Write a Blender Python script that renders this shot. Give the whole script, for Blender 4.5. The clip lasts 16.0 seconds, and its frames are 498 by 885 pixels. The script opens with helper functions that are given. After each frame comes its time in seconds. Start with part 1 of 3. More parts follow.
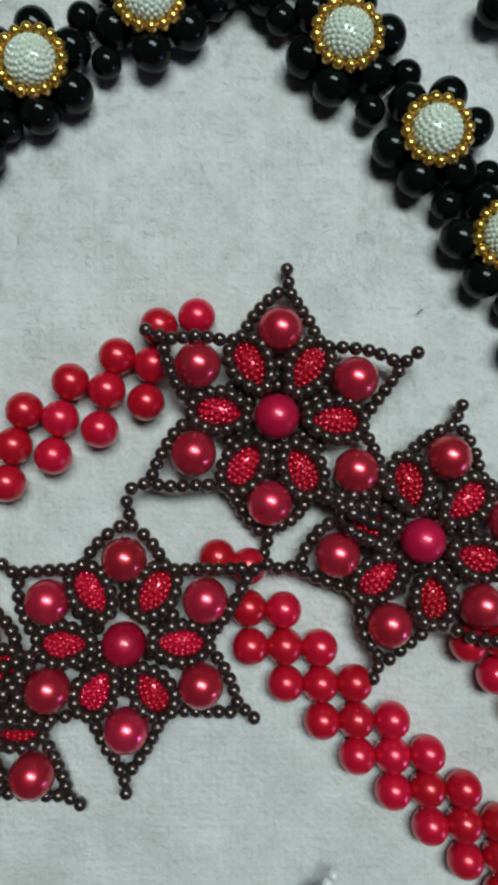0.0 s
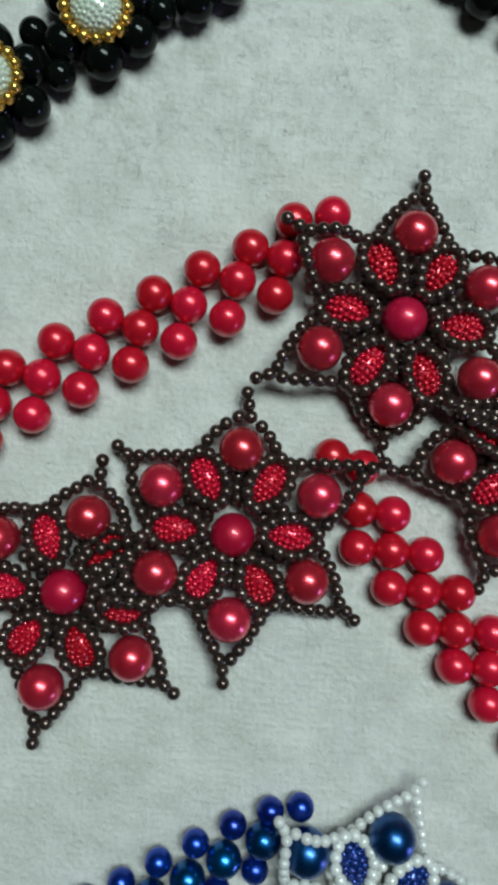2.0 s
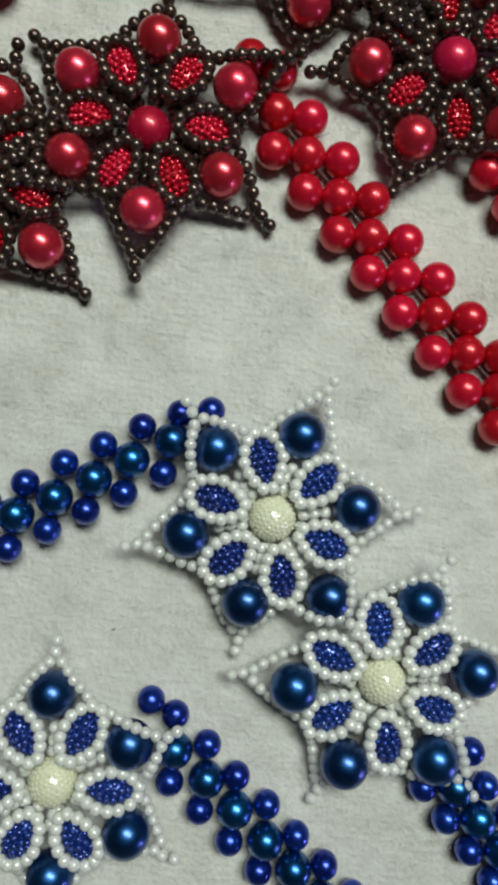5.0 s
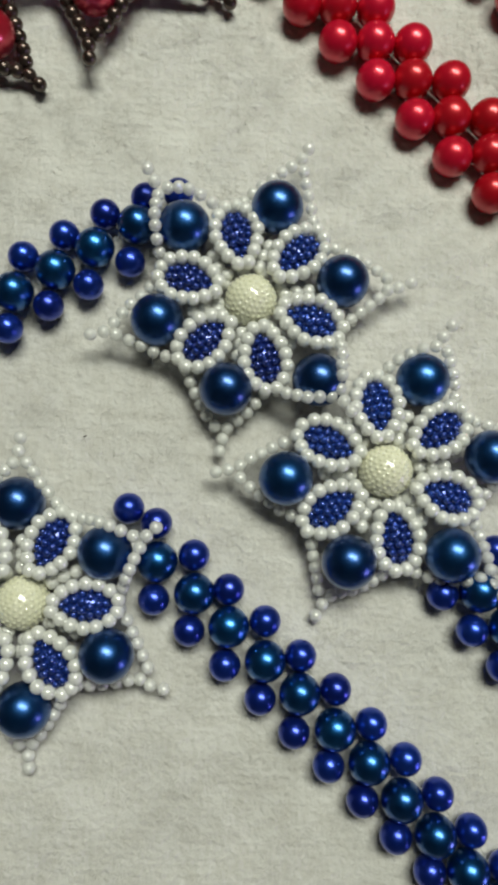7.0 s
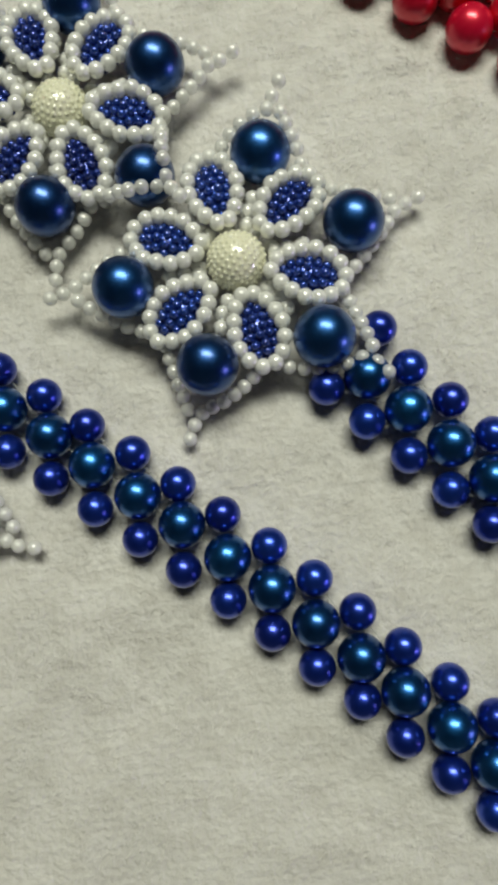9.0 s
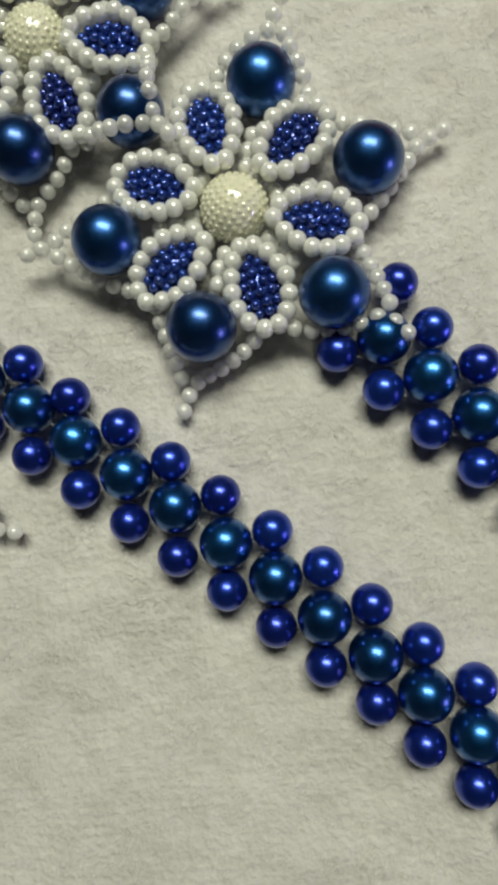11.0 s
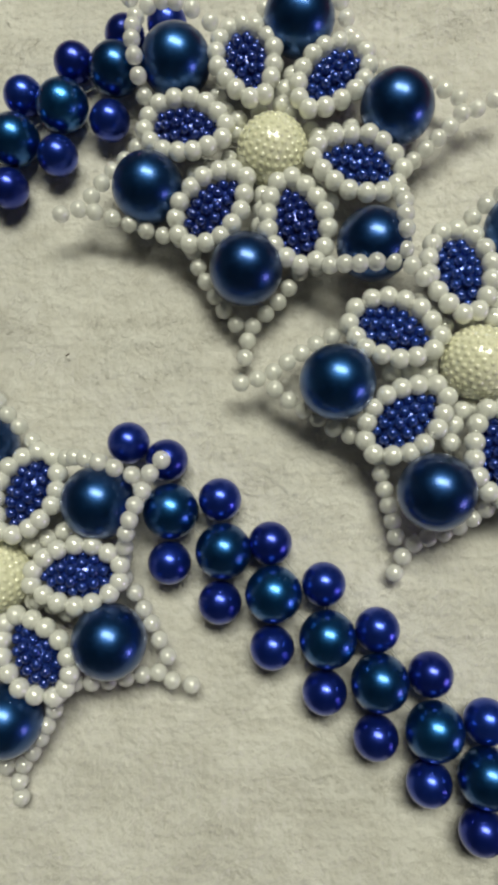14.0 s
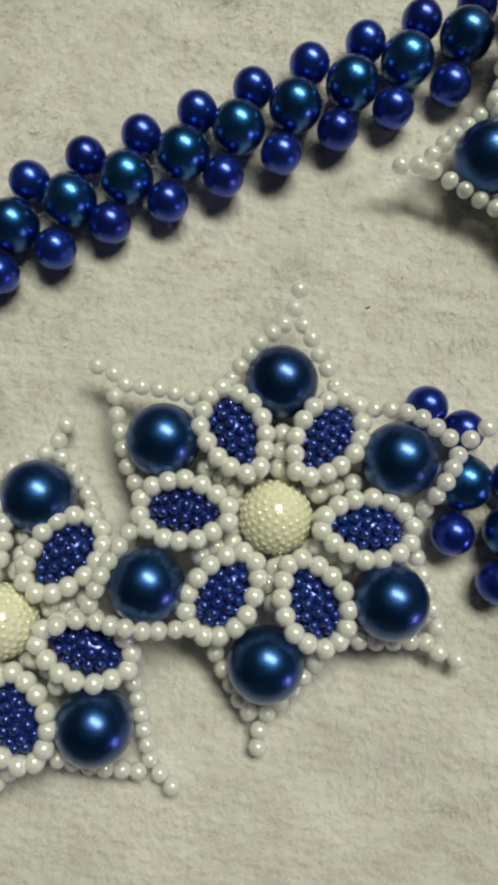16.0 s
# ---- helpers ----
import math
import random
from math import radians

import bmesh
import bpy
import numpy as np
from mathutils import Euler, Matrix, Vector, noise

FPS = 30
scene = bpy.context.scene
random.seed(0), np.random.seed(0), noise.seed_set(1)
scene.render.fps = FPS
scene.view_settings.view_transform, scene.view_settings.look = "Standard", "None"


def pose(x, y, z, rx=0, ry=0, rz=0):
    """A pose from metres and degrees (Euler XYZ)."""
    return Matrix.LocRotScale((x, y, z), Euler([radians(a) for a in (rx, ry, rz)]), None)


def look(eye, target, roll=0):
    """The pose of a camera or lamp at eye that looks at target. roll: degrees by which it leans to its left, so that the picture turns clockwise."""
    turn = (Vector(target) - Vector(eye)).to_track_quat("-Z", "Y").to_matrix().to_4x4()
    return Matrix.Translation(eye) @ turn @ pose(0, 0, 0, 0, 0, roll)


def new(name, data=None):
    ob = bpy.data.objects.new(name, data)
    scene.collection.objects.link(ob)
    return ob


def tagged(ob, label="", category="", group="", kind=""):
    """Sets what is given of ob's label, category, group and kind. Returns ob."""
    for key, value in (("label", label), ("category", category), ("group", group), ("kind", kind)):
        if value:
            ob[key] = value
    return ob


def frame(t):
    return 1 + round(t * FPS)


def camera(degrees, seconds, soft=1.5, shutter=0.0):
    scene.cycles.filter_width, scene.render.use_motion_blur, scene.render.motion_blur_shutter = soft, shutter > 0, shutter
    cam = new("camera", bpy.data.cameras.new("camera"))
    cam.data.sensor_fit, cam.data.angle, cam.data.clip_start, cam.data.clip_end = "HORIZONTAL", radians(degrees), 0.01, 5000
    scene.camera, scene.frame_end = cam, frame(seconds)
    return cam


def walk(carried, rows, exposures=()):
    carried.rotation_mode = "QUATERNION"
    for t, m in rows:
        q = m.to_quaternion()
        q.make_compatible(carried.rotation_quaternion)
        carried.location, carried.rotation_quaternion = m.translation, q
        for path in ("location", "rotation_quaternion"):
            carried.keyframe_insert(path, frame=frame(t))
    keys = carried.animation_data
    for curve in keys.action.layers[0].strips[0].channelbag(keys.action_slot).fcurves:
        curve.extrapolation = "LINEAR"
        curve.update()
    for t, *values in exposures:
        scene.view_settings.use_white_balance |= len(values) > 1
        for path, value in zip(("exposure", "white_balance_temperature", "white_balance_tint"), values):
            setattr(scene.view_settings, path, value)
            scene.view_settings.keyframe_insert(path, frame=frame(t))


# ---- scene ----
cam = camera(40.0, 16.0, soft=4.0)
ROWS = [
    (0.0, 0.00000, 0.00000, 0.15900, -1.563, -0.468, 0.000),
    (0.5, -0.01303, -0.00497, 0.15873, -1.136, 0.082, 1.607),
    (1.0, -0.02700, -0.01130, 0.15869, -1.345, 0.331, 3.370),
    (1.5, -0.03388, -0.01835, 0.15761, -2.311, 2.058, 4.966),
    (2.0, -0.02688, -0.02614, 0.16011, -1.071, -0.506, 4.641),
    (2.5, -0.01425, -0.04100, 0.16111, -1.173, -0.837, 4.424),
    (3.0, -0.00646, -0.05906, 0.15953, -1.607, -0.718, 4.981),
    (3.5, -0.00390, -0.07644, 0.16713, -0.941, -1.852, 5.689),
    (4.0, -0.00453, -0.08966, 0.16673, -0.542, -1.616, 5.975),
    (4.2, -0.00478, -0.09609, 0.16576, -0.413, -2.489, 6.019),
    (6.3, -0.00339, -0.15427, 0.14856, 3.207, -2.995, 4.903),
    (6.5, -0.00110, -0.15954, 0.14679, 3.992, -1.810, 4.289),
    (7.0, 0.00996, -0.17661, 0.14356, 4.750, -0.487, 2.413),
    (7.5, 0.01551, -0.18912, 0.13769, 5.916, 3.792, 0.012),
    (8.0, 0.02537, -0.20140, 0.13267, 6.450, 3.935, -2.811),
    (8.5, 0.03487, -0.20996, 0.12968, 5.974, 4.097, -5.496),
    (9.0, 0.04357, -0.21373, 0.12304, 5.136, 4.172, -7.547),
    (11.3, 0.04704, -0.21232, 0.10617, 2.640, 6.642, -7.652),
    (11.5, 0.04121, -0.20833, 0.10349, 3.392, 6.238, -6.716),
    (12.0, 0.03812, -0.20392, 0.10000, 4.106, 3.774, -6.630),
    (12.5, 0.03849, -0.20576, 0.10112, 4.102, 4.073, -6.552),
    (13.0, 0.03485, -0.20421, 0.10136, 3.812, 5.323, -5.973),
    (13.5, 0.02347, -0.19464, 0.10296, 4.665, 4.903, -3.894),
    (14.0, 0.01382, -0.18905, 0.10432, 5.007, 5.088, -1.380),
    (14.5, 0.00297, -0.18771, 0.10297, 5.093, 5.040, 1.097),
    (15.0, -0.01050, -0.19019, 0.10359, 5.415, 3.206, 3.389),
    (15.5, -0.02335, -0.19300, 0.10548, 6.057, 3.048, 5.855),
    (16.0, -0.03561, -0.19960, 0.10410, 6.350, 0.760, 8.764),
]
walk(cam, [(t, pose(x, y, z, rx, ry, rz)) for t, x, y, z, rx, ry, rz in ROWS],
     exposures=[(0.0, -0.07, 5650, -7), (2.5, 0.0, 5660, -13), (4.0, 0.03, 6080, -10), (7.0, 0.15, 6850, -5), (12.0, 0.13, 7300, -4), (16.0, 0.15, 7550, -6)])

# ---- light: a tube lamp over the far side of the cloth, a dim low violet light beside ----
world = bpy.data.worlds.new("world")
world.use_nodes = True
world.node_tree.nodes["Background"].inputs[0].default_value = (0.60, 0.62, 0.66, 1)
world.node_tree.nodes["Background"].inputs[1].default_value = 0.05
scene.world = world


def area(name, eye, target, sx, sy, watts, colour):
    d = bpy.data.lights.new(name, "AREA")
    d.shape, d.size, d.size_y, d.energy, d.color = "RECTANGLE", sx, sy, watts, colour
    ob = new(name, d)
    ob.matrix_world = look(eye, target)
    return ob


area("tube_lamp", (0.20, 0.40, 1.12), (0, -0.10, 0), 0.75, 0.32, 14.6, (1.0, 0.985, 0.95))
# added for the violet glints on the beads; its source is unseen
area("low_violet_light", (1.30, -0.85, 0.22), (0, -0.05, 0), 0.25, 0.22, 2.8, (0.55, 0.42, 1.0))

MM = 0.001


# ---- materials ----
def material(name):
    m = bpy.data.materials.new(name)
    m.use_nodes = True
    n = m.node_tree.nodes
    return m, n, m.node_tree.links, n["Principled BSDF"]


def see_through(n, l, b, colour, share, clear):
    """Let a share of the light spread through the skin, and some pass straight, as milky glass does."""
    thin = n.new("ShaderNodeBsdfTranslucent")
    l.new(colour, thin.inputs["Color"])
    mix = n.new("ShaderNodeMixShader")
    mix.inputs[0].default_value = share
    l.new(b.outputs[0], mix.inputs[1])
    l.new(thin.outputs[0], mix.inputs[2])
    straight = n.new("ShaderNodeBsdfTransparent")
    last = n.new("ShaderNodeMixShader")
    last.inputs[0].default_value = clear
    l.new(mix.outputs[0], last.inputs[1])
    l.new(straight.outputs[0], last.inputs[2])
    l.new(last.outputs[0], n["Material Output"].inputs["Surface"])


def pearl(name, colour, other, metal=0.35, rough=0.3, coat=0.6, coat_rough=0.12, trans=0.0, glow=0.0, coat_ior=1.5, spread=(0.82, 1.15), clear=0.0):
    """Lacquered imitation pearl: a satin body under a clear coat, with cloudy colour and faint pits."""
    m, n, l, b = material(name)
    tc = n.new("ShaderNodeTexCoord")
    info = n.new("ShaderNodeObjectInfo")
    add = n.new("ShaderNodeVectorMath")
    add.operation = "ADD"
    comb = n.new("ShaderNodeCombineXYZ")
    mul = n.new("ShaderNodeMath")
    mul.operation, mul.inputs[1].default_value = "MULTIPLY", 3.7
    l.new(info.outputs["Random"], mul.inputs[0])
    for i in range(3):
        l.new(mul.outputs[0], comb.inputs[i])
    l.new(tc.outputs["Object"], add.inputs[0])
    l.new(comb.outputs[0], add.inputs[1])
    cloud = n.new("ShaderNodeTexNoise")
    cloud.inputs["Scale"].default_value, cloud.inputs["Detail"].default_value = 260, 3
    l.new(add.outputs[0], cloud.inputs["Vector"])
    mix = n.new("ShaderNodeMix")
    mix.data_type = "RGBA"
    mix.inputs[6].default_value, mix.inputs[7].default_value = (*colour, 1), (*other, 1)
    l.new(cloud.outputs["Fac"], mix.inputs[0])
    hue = n.new("ShaderNodeHueSaturation")
    val = n.new("ShaderNodeMapRange")
    val.inputs["To Min"].default_value, val.inputs["To Max"].default_value = spread
    l.new(info.outputs["Random"], val.inputs["Value"])
    l.new(val.outputs[0], hue.inputs["Value"])
    shift = n.new("ShaderNodeMapRange")
    shift.inputs["To Min"].default_value, shift.inputs["To Max"].default_value = 0.5025, 0.4965
    l.new(info.outputs["Random"], shift.inputs["Value"])
    l.new(shift.outputs[0], hue.inputs["Hue"])
    l.new(mix.outputs[2], hue.inputs["Color"])
    l.new(hue.outputs[0], b.inputs["Base Color"])
    fine = n.new("ShaderNodeTexNoise")
    fine.inputs["Scale"].default_value, fine.inputs["Detail"].default_value = 1500, 2
    l.new(add.outputs[0], fine.inputs["Vector"])
    ro = n.new("ShaderNodeMapRange")
    ro.inputs["To Min"].default_value, ro.inputs["To Max"].default_value = rough * 0.8, rough * 1.25
    l.new(fine.outputs["Fac"], ro.inputs["Value"])
    l.new(ro.outputs[0], b.inputs["Roughness"])
    bump = n.new("ShaderNodeBump")
    bump.inputs["Strength"].default_value, bump.inputs["Distance"].default_value = 0.05, 0.0002
    l.new(fine.outputs["Fac"], bump.inputs["Height"])
    l.new(bump.outputs[0], b.inputs["Normal"])
    b.inputs["Metallic"].default_value = metal
    b.inputs["IOR"].default_value = 1.45
    b.inputs["Coat Weight"].default_value, b.inputs["Coat Roughness"].default_value = coat, coat_rough
    b.inputs["Coat IOR"].default_value = coat_ior
    if trans:
        b.inputs["Subsurface Weight"].default_value = trans
        b.inputs["Subsurface Radius"].default_value = (0.0034, 0.0032, 0.0024)
        b.inputs["Subsurface Scale"].default_value = 1.0
    if glow:
        see_through(n, l, b, hue.outputs[0], glow, clear)
    return m


RED_PEARL = pearl("red_pearl", (0.52, 0.004, 0.024), (0.68, 0.035, 0.075), 0.65, 0.31, 0.9, 0.19, 0.0, 0.0, 1.6)
RED_CHAIN = pearl("red_chain_pearl", (0.50, 0.002, 0.018), (0.60, 0.004, 0.028), 0.35, 0.33, 0.6, 0.14)
CRIMSON = pearl("crimson_pearl", (0.40, 0.001, 0.026), (0.52, 0.002, 0.048), 0.35, 0.40, 0.7, 0.10)
RED_BERRY = pearl("red_glass_seed", (0.50, 0.002, 0.022), (0.66, 0.010, 0.042), 0.4, 0.22, 0.6, 0.05)
BROWN_SEED = pearl("brown_black_seed", (0.065, 0.046, 0.040), (0.130, 0.092, 0.078), 0.85, 0.29, 0.5, 0.09)
NAVY = pearl("navy_pearl", (0.007, 0.045, 0.175), (0.016, 0.095, 0.320), 0.95, 0.33, 0.7, 0.22)
TEAL_BLUE = pearl("teal_blue_pearl", (0.006, 0.062, 0.250), (0.014, 0.140, 0.430), 0.95, 0.30, 0.7, 0.20)
ROYAL = pearl("royal_blue_pearl", (0.008, 0.030, 0.320), (0.016, 0.060, 0.500), 0.85, 0.30, 0.7, 0.20)
BLUE_BERRY = pearl("blue_glass_seed", (0.011, 0.034, 0.230), (0.020, 0.058, 0.350), 0.6, 0.27, 0.8, 0.10)
WHITE_SEED = pearl("white_pearl_seed", (0.945, 0.945, 0.91), (0.985, 0.985, 0.96), 0.0, 0.22, 1.0, 0.21, 0.0, 0.26, 2.4, (0.98, 1.01), 0.08)
WHITE_EDGE = pearl("small_white_pearl_seed", (0.945, 0.945, 0.91), (0.985, 0.985, 0.96), 0.0, 0.20, 1.0, 0.20, 0.0, 0.28, 2.6, (0.98, 1.01), 0.26)
CREAM_BERRY = pearl("cream_glass_seed", (0.90, 0.88, 0.62), (0.96, 0.94, 0.73), 0.0, 0.16, 1.0, 0.12, 0.2, 0.0, 1.8, (0.97, 1.02))
CLEAR_BERRY = pearl("clear_white_seed", (0.56, 0.61, 0.48), (0.70, 0.74, 0.60), 0.0, 0.16, 1.0, 0.08, 0.2, 0.0, 1.6, (0.95, 1.03))
GOLD = pearl("gold_seed", (0.62, 0.37, 0.060), (0.78, 0.51, 0.110), 0.9, 0.27, 0.4, 0.10)
BLACK = pearl("black_glass_pearl", (0.0020, 0.0030, 0.0025), (0.0040, 0.0055, 0.0045), 0.0, 0.12, 0.0, 0.06)
BLACK.node_tree.nodes["Principled BSDF"].inputs["Specular IOR Level"].default_value = 0.22


def thread_material():
    m, n, l, b = material("nylon_thread")
    b.inputs["Base Color"].default_value = (0.75, 0.75, 0.72, 1)
    b.inputs["Roughness"].default_value = 0.25
    b.inputs["Transmission Weight"].default_value = 0.5
    return m


THREAD = thread_material()


def cloth_material(name, low, high):
    m, n, l, b = material(name)
    tc = n.new("ShaderNodeTexCoord")
    big = n.new("ShaderNodeTexNoise")
    big.inputs["Scale"].default_value, big.inputs["Detail"].default_value = 60, 4
    small = n.new("ShaderNodeTexNoise")
    small.inputs["Scale"].default_value, small.inputs["Detail"].default_value = 700, 4
    l.new(tc.outputs["Object"], big.inputs["Vector"])
    l.new(tc.outputs["Object"], small.inputs["Vector"])
    r1 = n.new("ShaderNodeValToRGB")
    r1.color_ramp.elements[0].position, r1.color_ramp.elements[1].position = 0.3, 0.7
    r1.color_ramp.elements[0].color, r1.color_ramp.elements[1].color = (low, low * 0.974, low * 0.94, 1), (high, high * 0.976, high * 0.945, 1)
    l.new(big.outputs["Fac"], r1.inputs[0])
    mix = n.new("ShaderNodeMix")
    mix.data_type, mix.blend_type = "RGBA", "MULTIPLY"
    mix.inputs[0].default_value = 0.5
    r2 = n.new("ShaderNodeValToRGB")
    r2.color_ramp.elements[0].position, r2.color_ramp.elements[1].position = 0.35, 0.62
    r2.color_ramp.elements[0].color, r2.color_ramp.elements[1].color = (0.90, 0.895, 0.885, 1), (1, 1, 1, 1)
    l.new(small.outputs["Fac"], r2.inputs[0])
    mid = n.new("ShaderNodeTexNoise")
    mid.inputs["Scale"].default_value, mid.inputs["Detail"].default_value, mid.inputs["Roughness"].default_value = 210, 5, 0.65
    l.new(tc.outputs["Object"], mid.inputs["Vector"])
    r3 = n.new("ShaderNodeValToRGB")
    r3.color_ramp.elements[0].position, r3.color_ramp.elements[1].position = 0.34, 0.60
    r3.color_ramp.elements[0].color, r3.color_ramp.elements[1].color = (0.90, 0.89, 0.87, 1), (1, 1, 1, 1)
    l.new(mid.outputs["Fac"], r3.inputs[0])
    both = n.new("ShaderNodeMix")
    both.data_type, both.blend_type = "RGBA", "MULTIPLY"
    both.inputs[0].default_value = 0.8
    l.new(r1.outputs[0], both.inputs[6])
    l.new(r3.outputs[0], both.inputs[7])
    l.new(both.outputs[2], mix.inputs[6])
    l.new(r2.outputs[0], mix.inputs[7])
    l.new(mix.outputs[2], b.inputs["Base Color"])
    b.inputs["Roughness"].default_value = 0.95
    b.inputs["Sheen Weight"].default_value, b.inputs["Sheen Roughness"].default_value = 0.3, 0.5
    b.inputs["Specular IOR Level"].default_value = 0.15
    bump = n.new("ShaderNodeBump")
    bump.inputs["Strength"].default_value, bump.inputs["Distance"].default_value = 0.6, 0.0010
    height = small.outputs["Fac"]
    for way in ("X", "Y"):
        rib = n.new("ShaderNodeTexWave")
        rib.bands_direction = way
        rib.inputs["Scale"].default_value, rib.inputs["Distortion"].default_value = 190, 2.5
        rib.inputs["Detail"].default_value, rib.inputs["Detail Scale"].default_value = 2, 1.6
        l.new(tc.outputs["Object"], rib.inputs["Vector"])
        total = n.new("ShaderNodeMath")
        total.operation, total.inputs[1].default_value = "MULTIPLY_ADD", 0.05
        l.new(rib.outputs["Fac"], total.inputs[0])
        l.new(height, total.inputs[2])
        height = total.outputs[0]
    l.new(height, bump.inputs["Height"])
    l.new(bump.outputs[0], b.inputs["Normal"])
    return m


def plaster(name, a, c):
    m, n, l, b = material(name)
    tc = n.new("ShaderNodeTexCoord")
    ns = n.new("ShaderNodeTexNoise")
    ns.inputs["Scale"].default_value, ns.inputs["Detail"].default_value = 6, 6
    l.new(tc.outputs["Object"], ns.inputs["Vector"])
    mix = n.new("ShaderNodeMix")
    mix.data_type = "RGBA"
    mix.inputs[6].default_value, mix.inputs[7].default_value = (*a, 1), (*c, 1)
    l.new(ns.outputs["Fac"], mix.inputs[0])
    l.new(mix.outputs[2], b.inputs["Base Color"])
    b.inputs["Roughness"].default_value = 0.85
    return m


CLOTH = cloth_material("white_fleece", 0.59, 0.68)
PILE = cloth_material("white_fleece_fibre", 0.63, 0.72)
WALL = plaster("wall_paint", (0.15, 0.155, 0.14), (0.20, 0.205, 0.19))
FLOOR = plaster("floor_stone", (0.14, 0.125, 0.11), (0.21, 0.19, 0.17))


# ---- the room: an unseen plain shell, added to shape bounced light and bead reflections ----
def slab(name, x0, x1, y0, y1, z0, z1, mat):
    bm = bmesh.new()
    bmesh.ops.create_cube(bm, size=1)
    for v in bm.verts:
        v.co = Vector(((x0 + x1) / 2 + v.co.x * (x1 - x0), (y0 + y1) / 2 + v.co.y * (y1 - y0), (z0 + z1) / 2 + v.co.z * (z1 - z0)))
    me = bpy.data.meshes.new(name)
    bm.to_mesh(me)
    bm.free()
    me.materials.append(mat)
    return tagged(new(name, me), kind="structure")


S = 1.7
slab("floor", -S, S, -S, S, -0.105, -0.005, FLOOR)
slab("ceiling", -S, S, -S, S, 2.6, 2.7, WALL)
slab("wall_north", -S - 0.1, S + 0.1, S, S + 0.1, -0.105, 2.7, WALL)
slab("wall_south", -S - 0.1, S + 0.1, -S - 0.1, -S, -0.105, 2.7, WALL)
slab("wall_east", S, S + 0.1, -S, S, -0.105, 2.7, WALL)
slab("wall_west", -S - 0.1, -S, -S, S, -0.105, 2.7, WALL)


# ---- the white plush cloth: one sheet, its pile as short fibres ----
def lattice(rng, nx, ny):
    return rng.random((nx, ny))


def smooth_noise(table, x, y, cell):
    """Value noise on a wrapped lattice, metres in, -1 to 1 out."""
    u, v = x / cell, y / cell
    i, j = np.floor(u).astype(int), np.floor(v).astype(int)
    fu, fv = u - i, v - j
    fu, fv = fu * fu * (3 - 2 * fu), fv * fv * (3 - 2 * fv)
    nx, ny = table.shape
    g = lambda a, c: table[a % nx, c % ny]
    return 2 * ((g(i, j) * (1 - fu) + g(i + 1, j) * fu) * (1 - fv) + (g(i, j + 1) * (1 - fu) + g(i + 1, j + 1) * fu) * fv) - 1


RNG = np.random.default_rng(5)
TABLES = [lattice(RNG, 97, 101) for _ in range(6)]


def cloth_height(x, y):
    weave = np.sin(2 * np.pi * (y / 0.0017 + 0.35 * smooth_noise(TABLES[3], x, y, 0.012)))
    return (0.00045 * smooth_noise(TABLES[0], x, y, 0.022) + 0.00028 * smooth_noise(TABLES[1], x, y, 0.0065)
            + 0.00016 * smooth_noise(TABLES[2], x, y, 0.0022) + 0.00003 * weave) - 0.0009


def cloth():
    def line(lo, hi, step, far):
        inner = np.arange(lo, hi + step / 2, step)
        left, right, g = [], [], step
        p = lo
        while p > -far:
            g *= 1.25
            p -= g
            left.append(p)
        p, g = inner[-1], step
        while p < far:
            g *= 1.25
            p += g
            right.append(p)
        return np.concatenate([left[::-1], inner, right])
    xs, ys = line(-0.115, 0.100, 0.0012, 0.8), line(-0.29, 0.112, 0.0012, 0.8)
    gx, gy = np.meshgrid(xs, ys, indexing="ij")
    gz = cloth_height(gx, gy)
    verts = np.stack([gx, gy, gz], -1).reshape(-1, 3)
    nx, ny = len(xs), len(ys)
    idx = np.arange(nx * ny).reshape(nx, ny)
    faces = np.stack([idx[:-1, :-1], idx[1:, :-1], idx[1:, 1:], idx[:-1, 1:]], -1).reshape(-1, 4)
    me = bpy.data.meshes.new("cloth")
    me.from_pydata(verts.tolist(), [], faces.tolist())
    me.polygons.foreach_set("use_smooth", np.ones(len(faces), bool))
    me.materials.append(CLOTH)
    return tagged(new("cloth", me), "white plush fleece cloth spread flat under the jewellery", "cloth", kind="structure")


